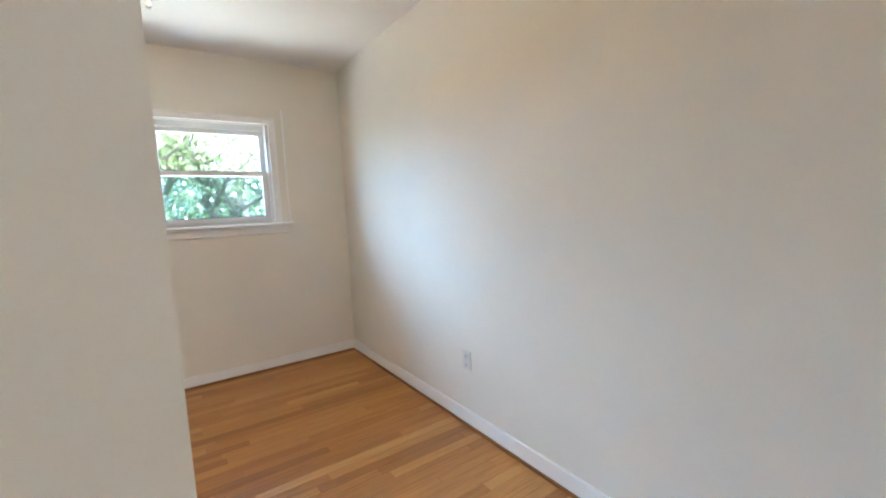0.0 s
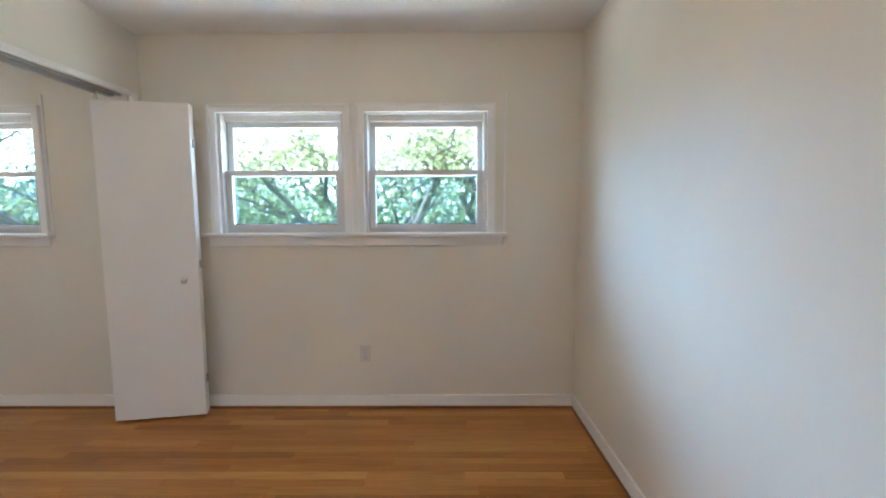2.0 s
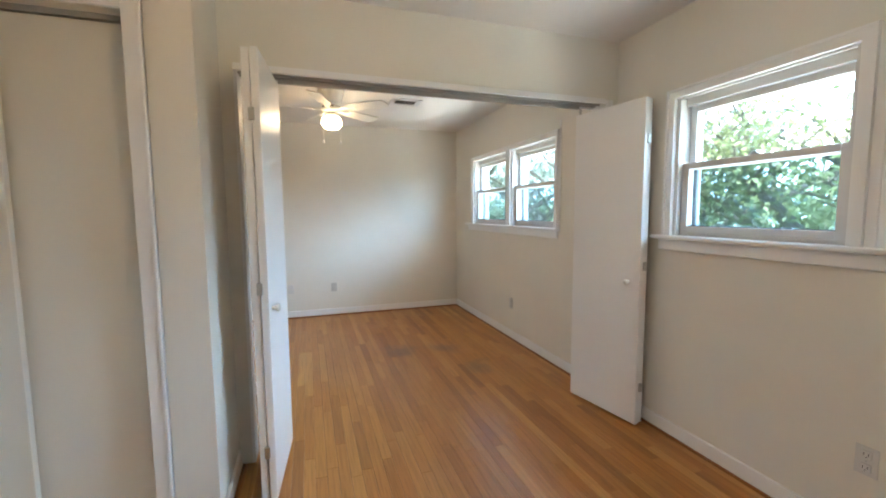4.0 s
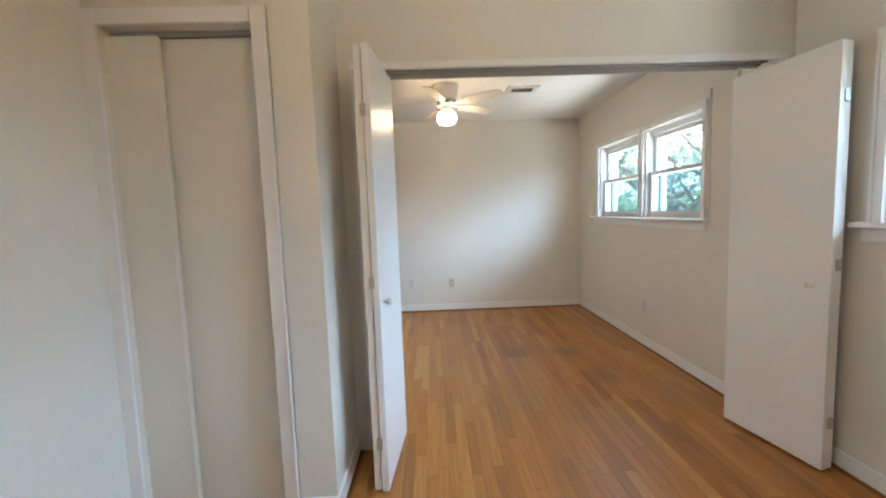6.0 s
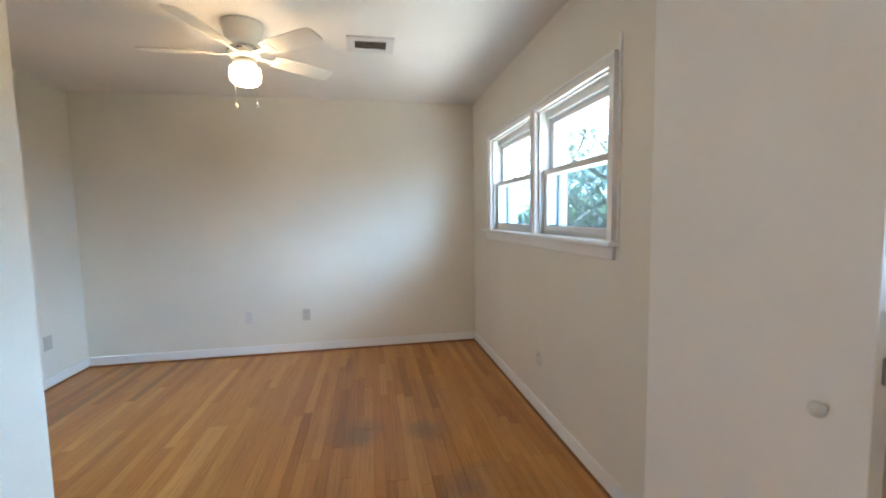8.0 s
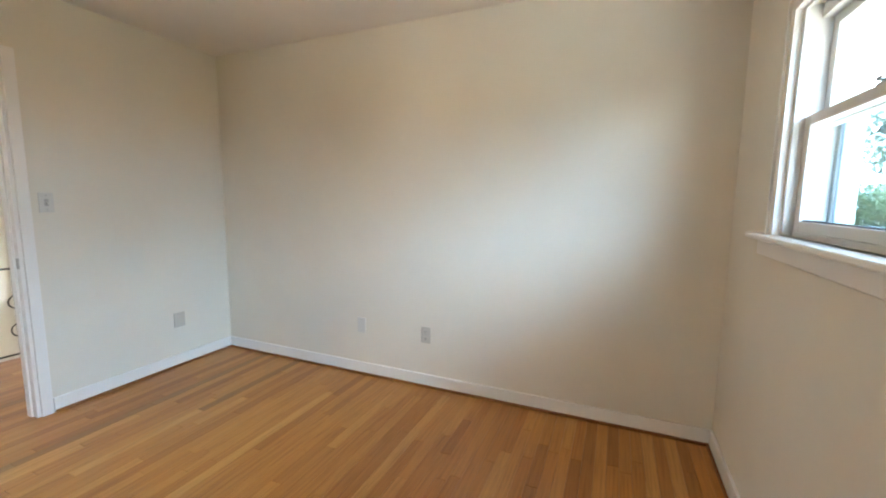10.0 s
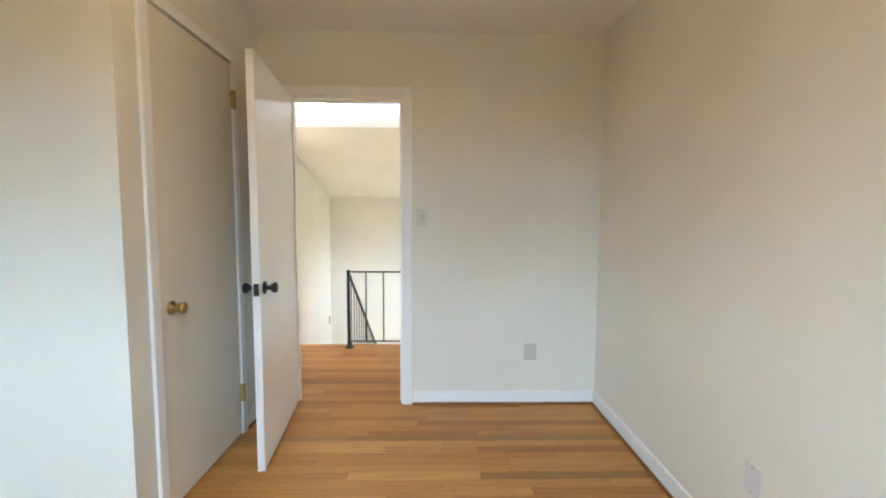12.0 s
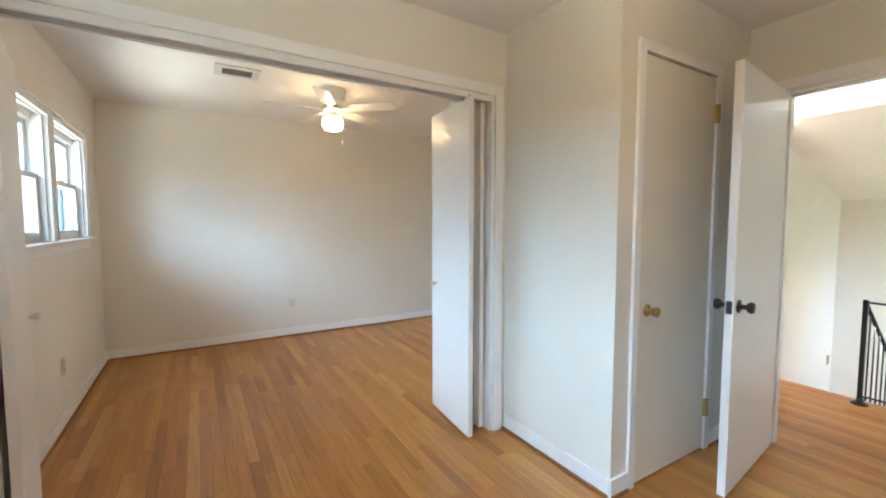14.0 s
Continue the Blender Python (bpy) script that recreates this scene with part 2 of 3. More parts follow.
solid("wall_east", boxes((XE, XE + 0.2, -3.50, 0.0, -3.0, H + 0.3), (XE, XE + 0.2, -5.1, -3.50, -3.0, H + 0.3)), WALL, "cream painted plaster wall", "wall", "structure")
# Unseen gap in the stairwell part, added to let daylight into the hall.
solid("wall_west", boxes((XW - 0.2, XW, -5.1, 0.0, -3.0, H + 0.6), (XW - 0.2, XW, -7.6, -5.1, -3.0, 0.15), (XW - 0.2, XW, -5.6, -5.1, 0.15, 3.0), (XW - 0.2, XW, -7.6, -7.2, 0.15, 3.0), (XW - 0.2, XW, -7.2, -5.6, 1.1, 3.0)), WALL, "cream painted plaster wall", "wall", "structure")
# south walls with their doorways
DX0, DX1, DZ = -1.765, -1.02, 2.04
solid("wall_south", boxes((XW, DX0, YS - 0.11, YS, -0.3, H), (DX1, XCB + 0.1, YS - 0.11, YS, -0.3, H), (DX0, DX1, YS - 0.11, YS, DZ, H)),
      WALL, "cream painted wall with an open doorway", "wall", "structure")
solid("wall_south_2", boxes((0.45, 1.508, YSA - 0.10, YSA, -0.3, H)),
      WALL, "cream painted wall ending at the entry", "wall", "structure")
# closet block between the rooms
CB0, CB1 = -3.23, -2.575      # closet door in the fan room
CA0, CA1 = -3.19, -2.60        # sliding doors in the entry room
solid("wall_closet_north", boxes((XCB, 0.0, YB - 0.09, YB, -0.3, H), (0.0, XCA, YB - 0.09, YBA, -0.3, H)), WALL, "cream painted closet end wall", "wall", "structure")
solid("wall_closet_west", boxes((XCB, XCB + 0.1, CB1, YB - 0.09, -0.3, H), (XCB, XCB + 0.1, YS, CB0, -0.3, H), (XCB, XCB + 0.1, CB0, CB1, 2.10, H)),
      WALL, "cream painted closet front wall", "wall", "structure")
solid("wall_closet_east", boxes((XCA - 0.1, XCA, CA1, YB - 0.09, -0.3, H), (XCA - 0.1, XCA, YSA, CA0, -0.3, H), (XCA - 0.1, XCA, CA0, CA1, 2.06, H)),
      WALL, "cream painted closet front wall", "wall", "structure")
solid("wall_closet_south", boxes((XCB + 0.1, 0.45, YS - 0.11, YS, -0.3, H), (-0.17, -0.09, YS, YB - 0.09, -0.3, H), (0.35, 0.45, YS, YSA - 0.1, -0.3, H)),
      WALL, "plain closet back walls", "wall", "structure")
# wall with the wide opening between the rooms
solid("wall_middle", boxes((-T, T, OP1, 0.0, -0.3, H), (-T, 0, YB, OP0, -0.3, H), (0, T, YBA, OP0, -0.3, H), (-T, T, OP0, OP1, OPZ, H)),
      WALL, "cream painted wall with a wide opening", "wall", "structure")
solid("ceiling", boxes((XW, XE, YS - 0.11, 0.0, H, H + 0.25)), CEIL, "white painted ceiling", "ceiling", "structure")

# hall beyond the doorways
YR, YF, XHW = -4.90, -7.42, -0.30
# Stops short past x = 2.1: unseen opening added to light the entry jamb.
solid("hall_ceiling", boxes((XW, 2.1, -5.02, YS - 0.11, H, H + 0.25), (2.1, XE, -4.45, YS - 0.11, H, H + 0.25)), HALLP, "white hall ceiling", "ceiling", "structure")
bm = bmesh.new()
zs = lambda y: 1.58 + 0.297 * (y - YF)
q = [(XW, YF - 0.1, zs(YF - 0.1)), (XHW, YF - 0.1, zs(YF - 0.1)), (XHW, -5.3, zs(-5.3)), (XW, -5.3, zs(-5.3))]
lo = [bm.verts.new(p) for p in q]
up = [bm.verts.new((p[0], p[1], p[2] + 0.2)) for p in q]
bm.faces.new(lo[::-1])
bm.faces.new(up)
for k in range(4):
    bm.faces.new((lo[k], lo[(k + 1) % 4], up[(k + 1) % 4], up[k]))
solid("ceiling_sloped", bm, HALLP, "white sloping ceiling over the stairwell", "ceiling", "structure")
solid("hall_wall_far", boxes((XW, XHW, YF - 0.15, YF, -3.0, 1.75)), HALLP, "off-white wall beyond the stairwell", "wall", "structure")
solid("hall_wall_side", boxes((XHW, XHW + 0.12, YF - 0.15, YR, -3.0, 3.0)), HALLP, "white wall along the stairwell", "wall", "structure")
solid("hall_wall_back", boxes((XHW + 0.12, XE, YR - 0.12, YR, -3.0, H)), HALLP, "white hall wall", "wall", "structure")
solid("lower_floor", boxes((XW, XHW, YF, YR - 0.02, -1.75, -1.60)), HALLP, "pale lower floor below the stairwell", "floor", "structure")
solid("floor", boxes((XW, XE, YR, 0.0, -0.30, -0.020)), SHOE, "subfloor under the oak strips", "floor", "structure")
solid("stairwell_edge", boxes((XW, XHW, YR - 0.025, YR, -0.30, -0.001)), HALLP, "white stairwell edge board", "trim", "structure")

# ---- outside ----
HAZE, hn, hl, hb = material("hazy_sky", 1.0)
hb.inputs["Base Color"].default_value = (0, 0, 0, 1)
hb.inputs["Emission Color"].default_value = (0.58, 0.79, 1.0, 1)
hb.inputs["Emission Strength"].default_value = 3.0
bm = bmesh.new()
arc = [(90 * math.cos(radians(t)), 90 * math.sin(radians(t))) for t in range(8, 173, 4)]
for (x0, y0), (x1, y1) in zip(arc, arc[1:]):
    bm.faces.new([bm.verts.new(p) for p in ((x0, y0, -3.2), (x1, y1, -3.2), (x1 * 0.9, y1 * 0.9, 62), (x0 * 0.9, y0 * 0.9, 62))])
bmesh.ops.remove_doubles(bm, verts=bm.verts, dist=0.001)
solid("backdrop", bm, HAZE, "bright hazy white summer sky", "sky", kind="structure")
bm = bmesh.new()
bmesh.ops.create_grid(bm, x_segments=40, y_segments=40, size=900)
bmesh.ops.translate(bm, verts=bm.verts, vec=(0, 0, -2.9))
solid("ground", bm, GRASS, "mown lawn outside the windows", "lawn", kind="structure")

def tree(x, y, height, spread, seed, leafmat, leaves, low=0.35):
    """Tapered trunk with forking limbs and a crown of small leaves."""
    rng = random.Random(seed)
    root = thing("tree", pose(x, y, -2.9), "leafy tree with spreading limbs on the lawn", "tree", "trees outside the windows")
    bm = bmesh.new()
    tips = []

    def limb(a, way, length, r, depth):
        steps = 4
        p, d = Vector(a), Vector(way).normalized()
        for s in range(steps):
            q = p + d * (length / steps)
            r2 = r * (1 - 0.16 * (s + 1) / steps * 1.6)
            turn = (q - p).to_track_quat("Z", "Y").to_matrix().to_4x4()
            res = bmesh.ops.create_cone(bm, cap_ends=False, segments=7, radius1=r * (1 - 0.26 * s / steps), radius2=r * (1 - 0.26 * (s + 1) / steps), depth=(q - p).length * 1.04)
            bmesh.ops.transform(bm, matrix=Matrix.Translation((p + q) / 2) @ turn, verts=res["verts"])
            p = q
            d = (d + Vector((rng.uniform(-.22, .22), rng.uniform(-.22, .22), rng.uniform(-.08, .16)))).normalized()
            if depth >= 2:
                tips.append(p.copy())
        if depth < 4:
            for k in range(3 if depth < 3 else 2):
                ang = rng.uniform(0, 6.28)
                out = Vector((math.cos(ang), math.sin(ang), rng.uniform(0.0, 0.7)))
                limb(p - d * rng.uniform(0, 0.4) * length, (d * 0.5 + out).normalized(), length * rng.uniform(0.55, 0.75), r * 0.55, depth + 1)

    limb((0, 0, 0), (rng.uniform(-.06, .06), rng.uniform(-.06, .06), 1), height * low, height * 0.022, 0)
    part("trunk", bm, BARK, root)
    npr = np.random.RandomState(seed)
    t = np.array([tuple(p) for p in tips])
    c = t[npr.randint(0, len(t), leaves)] + npr.normal(0, spread, (leaves, 3)) * (1, 1, 0.6)
    u = npr.normal(size=(leaves, 3))
    u /= np.linalg.norm(u, axis=1, keepdims=True)
    w = np.cross(u, npr.normal(size=(leaves, 3)))
    w /= np.linalg.norm(w, axis=1, keepdims=True)
    size = npr.uniform(0.05, 0.105, (leaves, 1))
    v = np.stack([c - u * size, c + w * size * 0.5, c + u * size, c - w * size * 0.5], 1).reshape(-1, 3)
    me = bpy.data.meshes.new("crown")
    me.from_pydata(v.tolist(), [], np.arange(leaves * 4).reshape(-1, 4).tolist())
    me.materials.append(leafmat)
    crown = new("crown", me)
    crown.parent = root
    return root


for k, (tx, ty, th, ts, leaf, count) in enumerate((
        (0.4, 9.0, 10.5, 0.55, LEAF_A, 15000), (3.8, 10.5, 11.0, 0.55, LEAF_A, 15000), (-3.6, 9.0, 10.5, 0.55, LEAF_A, 15000),
        (-7.5, 7.5, 10.5, 0.55, LEAF_B, 16000), (8.6, 12.0, 11.0, 0.60, LEAF_A, 14000), (-14.0, 7.5, 11.0, 0.60, LEAF_B, 16000),
        (14.0, 14.0, 11.0, 0.60, LEAF_B, 9000), (11.5, 6.5, 10.0, 0.55, LEAF_A, 8000), (-10.5, 13.0, 13.0, 0.70, LEAF_A, 14000),
        (-20.0, 12.0, 12.0, 0.70, LEAF_A, 14000), (-2.0, 15.0, 13.0, 0.70, LEAF_B, 12000), (6.0, 17.0, 13.0, 0.70, LEAF_B, 10000))):
    tree(tx, ty, th, ts, 3 + 3 * k, leaf, int(count * 0.30))

# far hedge line
npr = np.random.RandomState(4)
nl = 70000
c = np.stack([npr.uniform(-75, 60, nl), npr.uniform(26, 34, nl), -2.9 + npr.beta(1.4, 1.6, nl) * 6.0], 1)
c[:, 2] += 1.2 * np.sin(c[:, 0] * 0.35) * np.clip(c[:, 2] + 2.9, 0, 6) / 6
u = npr.normal(size=(nl, 3))
u /= np.linalg.norm(u, axis=1, keepdims=True)
w = np.cross(u, npr.normal(size=(nl, 3)))
w /= np.linalg.norm(w, axis=1, keepdims=True)
sz = npr.uniform(0.15, 0.35, (nl, 1))
v = np.stack([c - u * sz, c + w * sz * .6, c + u * sz, c - w * sz * .6], 1).reshape(-1, 3)
me = bpy.data.meshes.new("far_woods")
me.from_pydata(v.tolist(), [], np.arange(nl * 4).reshape(-1, 4).tolist())
me.materials.append(LEAF_A)
tagged(new("far_woods", me), "band of green woods beyond the lawn", "woods", kind="stuff")


# ---- windows ----
def window_pair(name, units, x_left, x_right, batten):
    """Two double-hung sashes side by side under one stool and apron."""
    win = thing(name, pose(0, 0, 0), "pair of white double-hung windows over one sill", "window", kind="structure")
    c0, c1, top = units[0][0] - 0.05, units[1][1] + 0.05, WZ1 + 0.05
    part("window_sill", boxes((x_left, x_right, -0.055, 0.03, WZ0 - 0.022, WZ0), bevel=0.006), TRIM, win)
    part("apron", boxes((x_left + 0.03, x_right - 0.03, -0.018, -0.001, WZ0 - 0.085, WZ0 - 0.022), bevel=0.004), TRIM, win)
    for a, b in units:
        part("casing", boxes((a - 0.05, a, -0.022, 0.0, WZ0, top), (b, b + 0.05, -0.022, 0.0, WZ0, top), (a, b, -0.022, 0.0, WZ1, top),
                             (a - 0.05, a - 0.038, -0.030, -0.022, WZ0, top), (b + 0.038, b + 0.05, -0.030, -0.022, WZ0, top),
                             (a - 0.038, b + 0.038, -0.030, -0.022, top - 0.012, top)), TRIM, win)
        part("window_frame", boxes((a, a + 0.022, 0.0, 0.16, WZ0, WZ1), (b - 0.022, b, 0.0, 0.16, WZ0, WZ1),
                                   (a + 0.022, b - 0.022, 0.045, 0.16, WZ1 - 0.045, WZ1), (a + 0.022, b - 0.022, 0.0, 0.012, WZ1 - 0.010, WZ1), (a + 0.022, b - 0.022, 0.03, 0.19, WZ0, WZ0 + 0.018)), SASH, win)
        mid = (WZ0 + WZ1) / 2 + 0.005
        for nm, yy, za, zb, low in (("upper_sash", 0.075, mid - 0.018, WZ1 - 0.045, False), ("lower_sash", 0.03, WZ0 + 0.018, mid + 0.018, True)):
            s = 0.040
            x0, x1 = a + 0.024, b - 0.024
            bot = 0.036 if low else 0.034
            sash = part(nm, boxes((x0, x0 + s, yy, yy + 0.035, za, zb), (x1 - s, x1, yy, yy + 0.035, za, zb),
                                  (x0 + s, x1 - s, yy, yy + 0.035, zb - 0.034, zb), (x0 + s, x1 - s, yy, yy + 0.035, za, za + bot), bevel=0.003), SASH, win)
            pane = part("pane", boxes((x0 + s - 0.004, x1 - s + 0.004, yy + 0.016, yy + 0.019, za + bot - 0.004, zb - 0.030)), GLASS, sash)
            pane.visible_shadow = False
            part("bead", boxes((x0 + s, x1 - s, yy + 0.010, yy + 0.026, za + bot, za + bot + 0.005)), BLACKM if low else SASH, sash)
        screen = part("screen_frame", boxes((a + 0.022, a + 0.044, 0.118, 0.130, WZ0 + 0.018, mid + 0.012), (b - 0.044, b - 0.022, 0.118, 0.130, WZ0 + 0.018, mid + 0.012),
                                            (a + 0.044, b - 0.044, 0.118, 0.130, WZ0 + 0.018, WZ0 + 0.036), (a + 0.044, b - 0.044, 0.118, 0.130, mid - 0.006, mid + 0.012)), SCREENF, win,
                      "half insect screen frame, dark grey standing in for the shaded outer jamb")
        mesh_sheet = part("screen_mesh", boxes((a + 0.042, b - 0.042, 0.123, 0.1235, WZ0 + 0.034, mid - 0.004)), SCREEN, screen, "fine grey insect mesh")
        mesh_sheet.visible_shadow = False
        part("sash_lock", boxes(((a + b) / 2 - 0.03, (a + b) / 2 + 0.03, 0.035, 0.06, mid + 0.018, mid + 0.026),
                                ((a + b) / 2 - 0.006, (a + b) / 2 + 0.02, 0.024, 0.045, mid + 0.026, mid + 0.036), bevel=0.002), STEEL, win)
    part("mullion", boxes((units[0][1] + 0.05, units[1][0] - 0.05, -0.012, 0.0, WZ0, top - 0.006)), TRIM, win)
    # old batten beside the casing
    part("side_batten", boxes((batten - 0.007, batten + 0.007, -0.010, 0.0, WZ0, 2.075), bevel=0.002), TRIM, win)
    return win


window_pair("window_1", WIN_A, 0.425, 2.395, 2.378)
window_pair("window_2", WIN_B, -2.61, -0.565, -0.576)

# exterior return trim below the eaves
solid("roof_eave", boxes((XW - 0.5, XE + 0.5, 0.20, 0.62, H + 0.12, H + 0.30)), BRICKOUT, "painted roof overhang", "eave", kind="structure")


# ---- baseboards ----
def base_run(a, b, side):
    """Baseboard along a wall from a to b; side is the way out of the wall."""
    (ax, ay), (bx, by) = a, b
    sx, sy = side
    lo = (min(ax, bx), min(ay, by))
    hi = (max(ax, bx), max(ay, by))

    def slab(d0, d1, z0, z1, bev):
        if sx:
            xs = sorted((ax + sx * d0, ax + sx * d1))
            return boxes((xs[0], xs[1], lo[1], hi[1], z0, z1), bevel=bev)
        ys = sorted((ay + sy * d0, ay + sy * d1))
        return boxes((lo[0], hi[0], ys[0], ys[1], z0, z1), bevel=bev)

    ob = solid("baseboard", slab(0, 0.014, 0.0, 0.092, 0.003), TRIM, "white painted wooden baseboard", "baseboard", "structure")
    part("shoe_moulding", slab(0.0145, 0.026, 0.0, 0.018, 0.004), SHOE, ob, "brown stained shoe moulding")


base_run((XW, 0), (-T, 0), (0, -1))
base_run((T, 0), (XE, 0), (0, -1))
base_run((XE, 0), (XE, -4.4), (-1, 0))
base_run((XW, 0), (XW, YS), (1, 0))
base_run((XW, YS), (DX0 - 0.06, YS), (0, 1))
base_run((XCB, YB), (-T - 0.02, YB), (0, 1))
base_run((T + 0.02, YBA), (XCA, YBA), (0, 1))
base_run((XCB, YB + 0.012), (XCB, CB1 + 0.05), (-1, 0))
base_run((XCB, CB0 - 0.05), (XCB, YS), (-1, 0))
base_run((XCA, YBA + 0.012), (XCA, CA1 + 0.065), (1, 0))


# ---- wide opening: lining, casing, track ----
def u_trim(x0, x1, w):
    return boxes((x0, x1, OP0 - w, OP0, 0.0, OPZ + w), (x0, x1, OP1, OP1 + w, 0.0, OPZ + w), (x0, x1, OP0, OP1, OPZ, OPZ + w), bevel=0.003)


solid("trim_opening_west", u_trim(-T - 0.018, -T, 0.058), TRIM, "white casing round the wide opening", "casing", "structure")
solid("trim_opening_east", boxes((T - 0.003, T + 0.018, OP1, OP1 + 0.05, 0.0, 2.06), (T - 0.003, T + 0.016, OP0, OP1, 2.034, 2.058),
                                 (T - 0.003, T + 0.009, OP0, OP1, 2.0585, 2.070), bevel=0.002),
      TRIM, "white casing and valance strip on the opening", "casing", "structure")
solid("trim_lining", boxes((-T, T, OP0, OP0 + 0.016, 0, OPZ), (-T, T, OP1 - 0.016, OP1, 0, OPZ), (-T, T, OP0 + 0.016, OP1 - 0.016, OPZ - 0.016, OPZ)),
      TRIM, "white jamb lining of the opening", "jamb", "structure")
track = thing("door_track", pose(0, 0, OPZ - 0.016), "metal folding-door track under the header", "track")
channel = boxes((-0.021, 0.021, OP0 + 0.016, OP1 - 0.016, -0.004, 0))
box(channel, -0.025, -0.021, OP0 + 0.016, OP1 - 0.016, -0.012, 0)
box(channel, 0.021, 0.025, OP0 + 0.016, OP1 - 0.016, -0.012, 0)
bmesh.ops.remove_doubles(channel, verts=channel.verts, dist=0.0005)
part("channel", channel, TRACKM, track)
part("lower_lip", boxes((-0.036, -0.022, -2.12, -0.24, -0.032, -0.004), bevel=0.002), TRACKM, track, "grey lower lip of the track")
part("stop_strip", boxes((-0.058, -0.040, OP0 + 0.016, OP1 - 0.016, -0.018, 0)), TRIM, track)


def knob_round(r, mat, parent, m, name="knob", label=""):
    bm = lathe([(r * 0.55, 0), (r * 0.45, 0.012), (r * 0.9, 0.018), (r, 0.026), (r * 0.8, 0.034), (r * 0.3, 0.037)], 20)
    bmesh.ops.transform(bm, matrix=m, verts=bm.verts)
    return part(name, bm, mat, parent, label)


def slab_between(p, q, thick, z0, z1, bevel=0.003):
    """Upright slab from p to q on plan."""
    p, q = Vector((*p, 0)), Vector((*q, 0))
    d = q - p
    bm = boxes((0, d.length, -thick / 2, thick / 2, z0, z1), bevel=bevel)
    m = Matrix.Translation(p) @ Matrix.Rotation(math.atan2(d.y, d.x), 4, "Z")
    bmesh.ops.transform(bm, matrix=m, verts=bm.verts)
    return bm, m, d.length


def bifold(jamb, fold, guide, side, z1, label):
    """Folded pair: jamb leaf and knob leaf meeting at the fold."""
    th = thing("bifold_door", pose(0, 0, 0), label, "folding door", "folding doors in the opening")
    z0 = 0.018
    a, _, _ = slab_between(jamb, (fold[0], fold[1] - side * 0.017), 0.032, z0, z1)
    leaf1 = part("jamb_leaf", a, DOORP, th)
    b, m, ln_ = slab_between(guide, (fold[0] + 0.012, fold[1] + side * 0.019), 0.032, z0, z1)
    leaf2 = part("knob_leaf", b, DOORP, th)
    face = m @ Matrix.Translation((ln_ - 0.075, side * 0.016, 0.90)) @ Matrix.Rotation(radians(-90 * side), 4, "X")
    knob_round(0.017, PLATE, leaf2, face, label="small white round knob")
    for z in (0.25, 1.0, 1.75):
        part("hinge", boxes((fold[0] + 0.002, fold[0] + 0.017, fold[1] - 0.012, fold[1] + 0.012, z - 0.026, z + 0.026), bevel=0.002), STEEL, leaf1)
    part("pivot", boxes((guide[0] + 0.02, guide[0] + 0.032, guide[1] - 0.006, guide[1] + 0.006, z1, OPZ - 0.02)), STEEL, leaf2)
    return th


bifold((-0.02, -0.135), (0.425, -0.095), (-0.085, -0.205), -1, 1.985, "white flush folding door pair, folded open beside the window")
bifold((-0.02, -2.265), (0.42, -2.205), (-0.085, -2.138), 1, 2.025, "white flush folding door pair, folded open against the closet wall")

# ---- hall doorway and door ----
def doorway_trim(name, x0, x1, ys, yn, w=0.055):
    b = boxes((x0 - w, x0, yn, yn + 0.016, 0, DZ + w), (x1, x1 + w, yn, yn + 0.016, 0, DZ + w), (x0, x1, yn, yn + 0.016, DZ, DZ + w),
              (x0 - w, x0, ys - 0.016, ys, 0, DZ + w), (x1, x1 + w, ys - 0.016, ys, 0, DZ + w), (x0, x1, ys - 0.016, ys, DZ, DZ + w), bevel=0.003)
    ob = solid(name, b, TRIM, "white painted door casing", "casing", "structure")
    part("jamb", boxes((x0, x0 + 0.016, ys, yn, 0, DZ), (x1 - 0.016, x1, ys, yn, 0, DZ), (x0 + 0.016, x1 - 0.016, ys, yn, DZ - 0.016, DZ)), TRIM, ob)
    part("stop", boxes((x0 + 0.016, x0 + 0.026, ys + 0.02, yn - 0.045, 0, DZ - 0.016), (x1 - 0.026, x1 - 0.016, ys + 0.02, yn - 0.045, 0, DZ - 0.016),
                       (x0 + 0.026, x1 - 0.026, ys + 0.02, yn - 0.045, DZ - 0.026, DZ - 0.016)), TRIM, ob)
    return ob


dtrim = doorway_trim("trim_door", DX0, DX1, YS - 0.11, YS)
part("strike_plate", boxes((DX0 + 0.016, DX0 + 0.018, YS - 0.035, YS - 0.005, 0.89, 0.95), bevel=0.0005), STEEL, dtrim, "steel strike plate")
solid("trim_door_2", boxes((1.508, 1.5195, YSA - 0.10, YSA, 0, H)),
      WALL, "white jamb of the entry doorway", "jamb", "structure")

door = thing("door_1", pose(0, 0, 0), "white flush door standing open with black knobs", "door")
b, m, ln_ = slab_between((-1.035, YS + 0.02), (-1.125, -2.855), 0.036, 0.012, 2.025, 0.002)
leaf = part("leaf", b, DOORP, door)
kx = ln_ - 0.065
for s in (1, -1):
    f = m @ Matrix.Translation((kx, s * 0.018, 0.915)) @ Matrix.Rotation(radians(-90 * s), 4, "X")
    bm = lathe([(0.031, 0), (0.031, 0.006), (0.012, 0.010), (0.011, 0.030), (0.022, 0.038), (0.027, 0.050), (0.024, 0.060), (0.010, 0.064)], 24)
    bmesh.ops.transform(bm, matrix=f, verts=bm.verts)
    part("door_knob", bm, BLACKM, door, "black round door knob")
bm = boxes((ln_ - 0.001, ln_ + 0.002, -0.012, 0.012, 0.885, 0.945), (ln_, ln_ + 0.010, -0.007, 0.007, 0.905, 0.925))
bmesh.ops.transform(bm, matrix=m, verts=bm.verts)
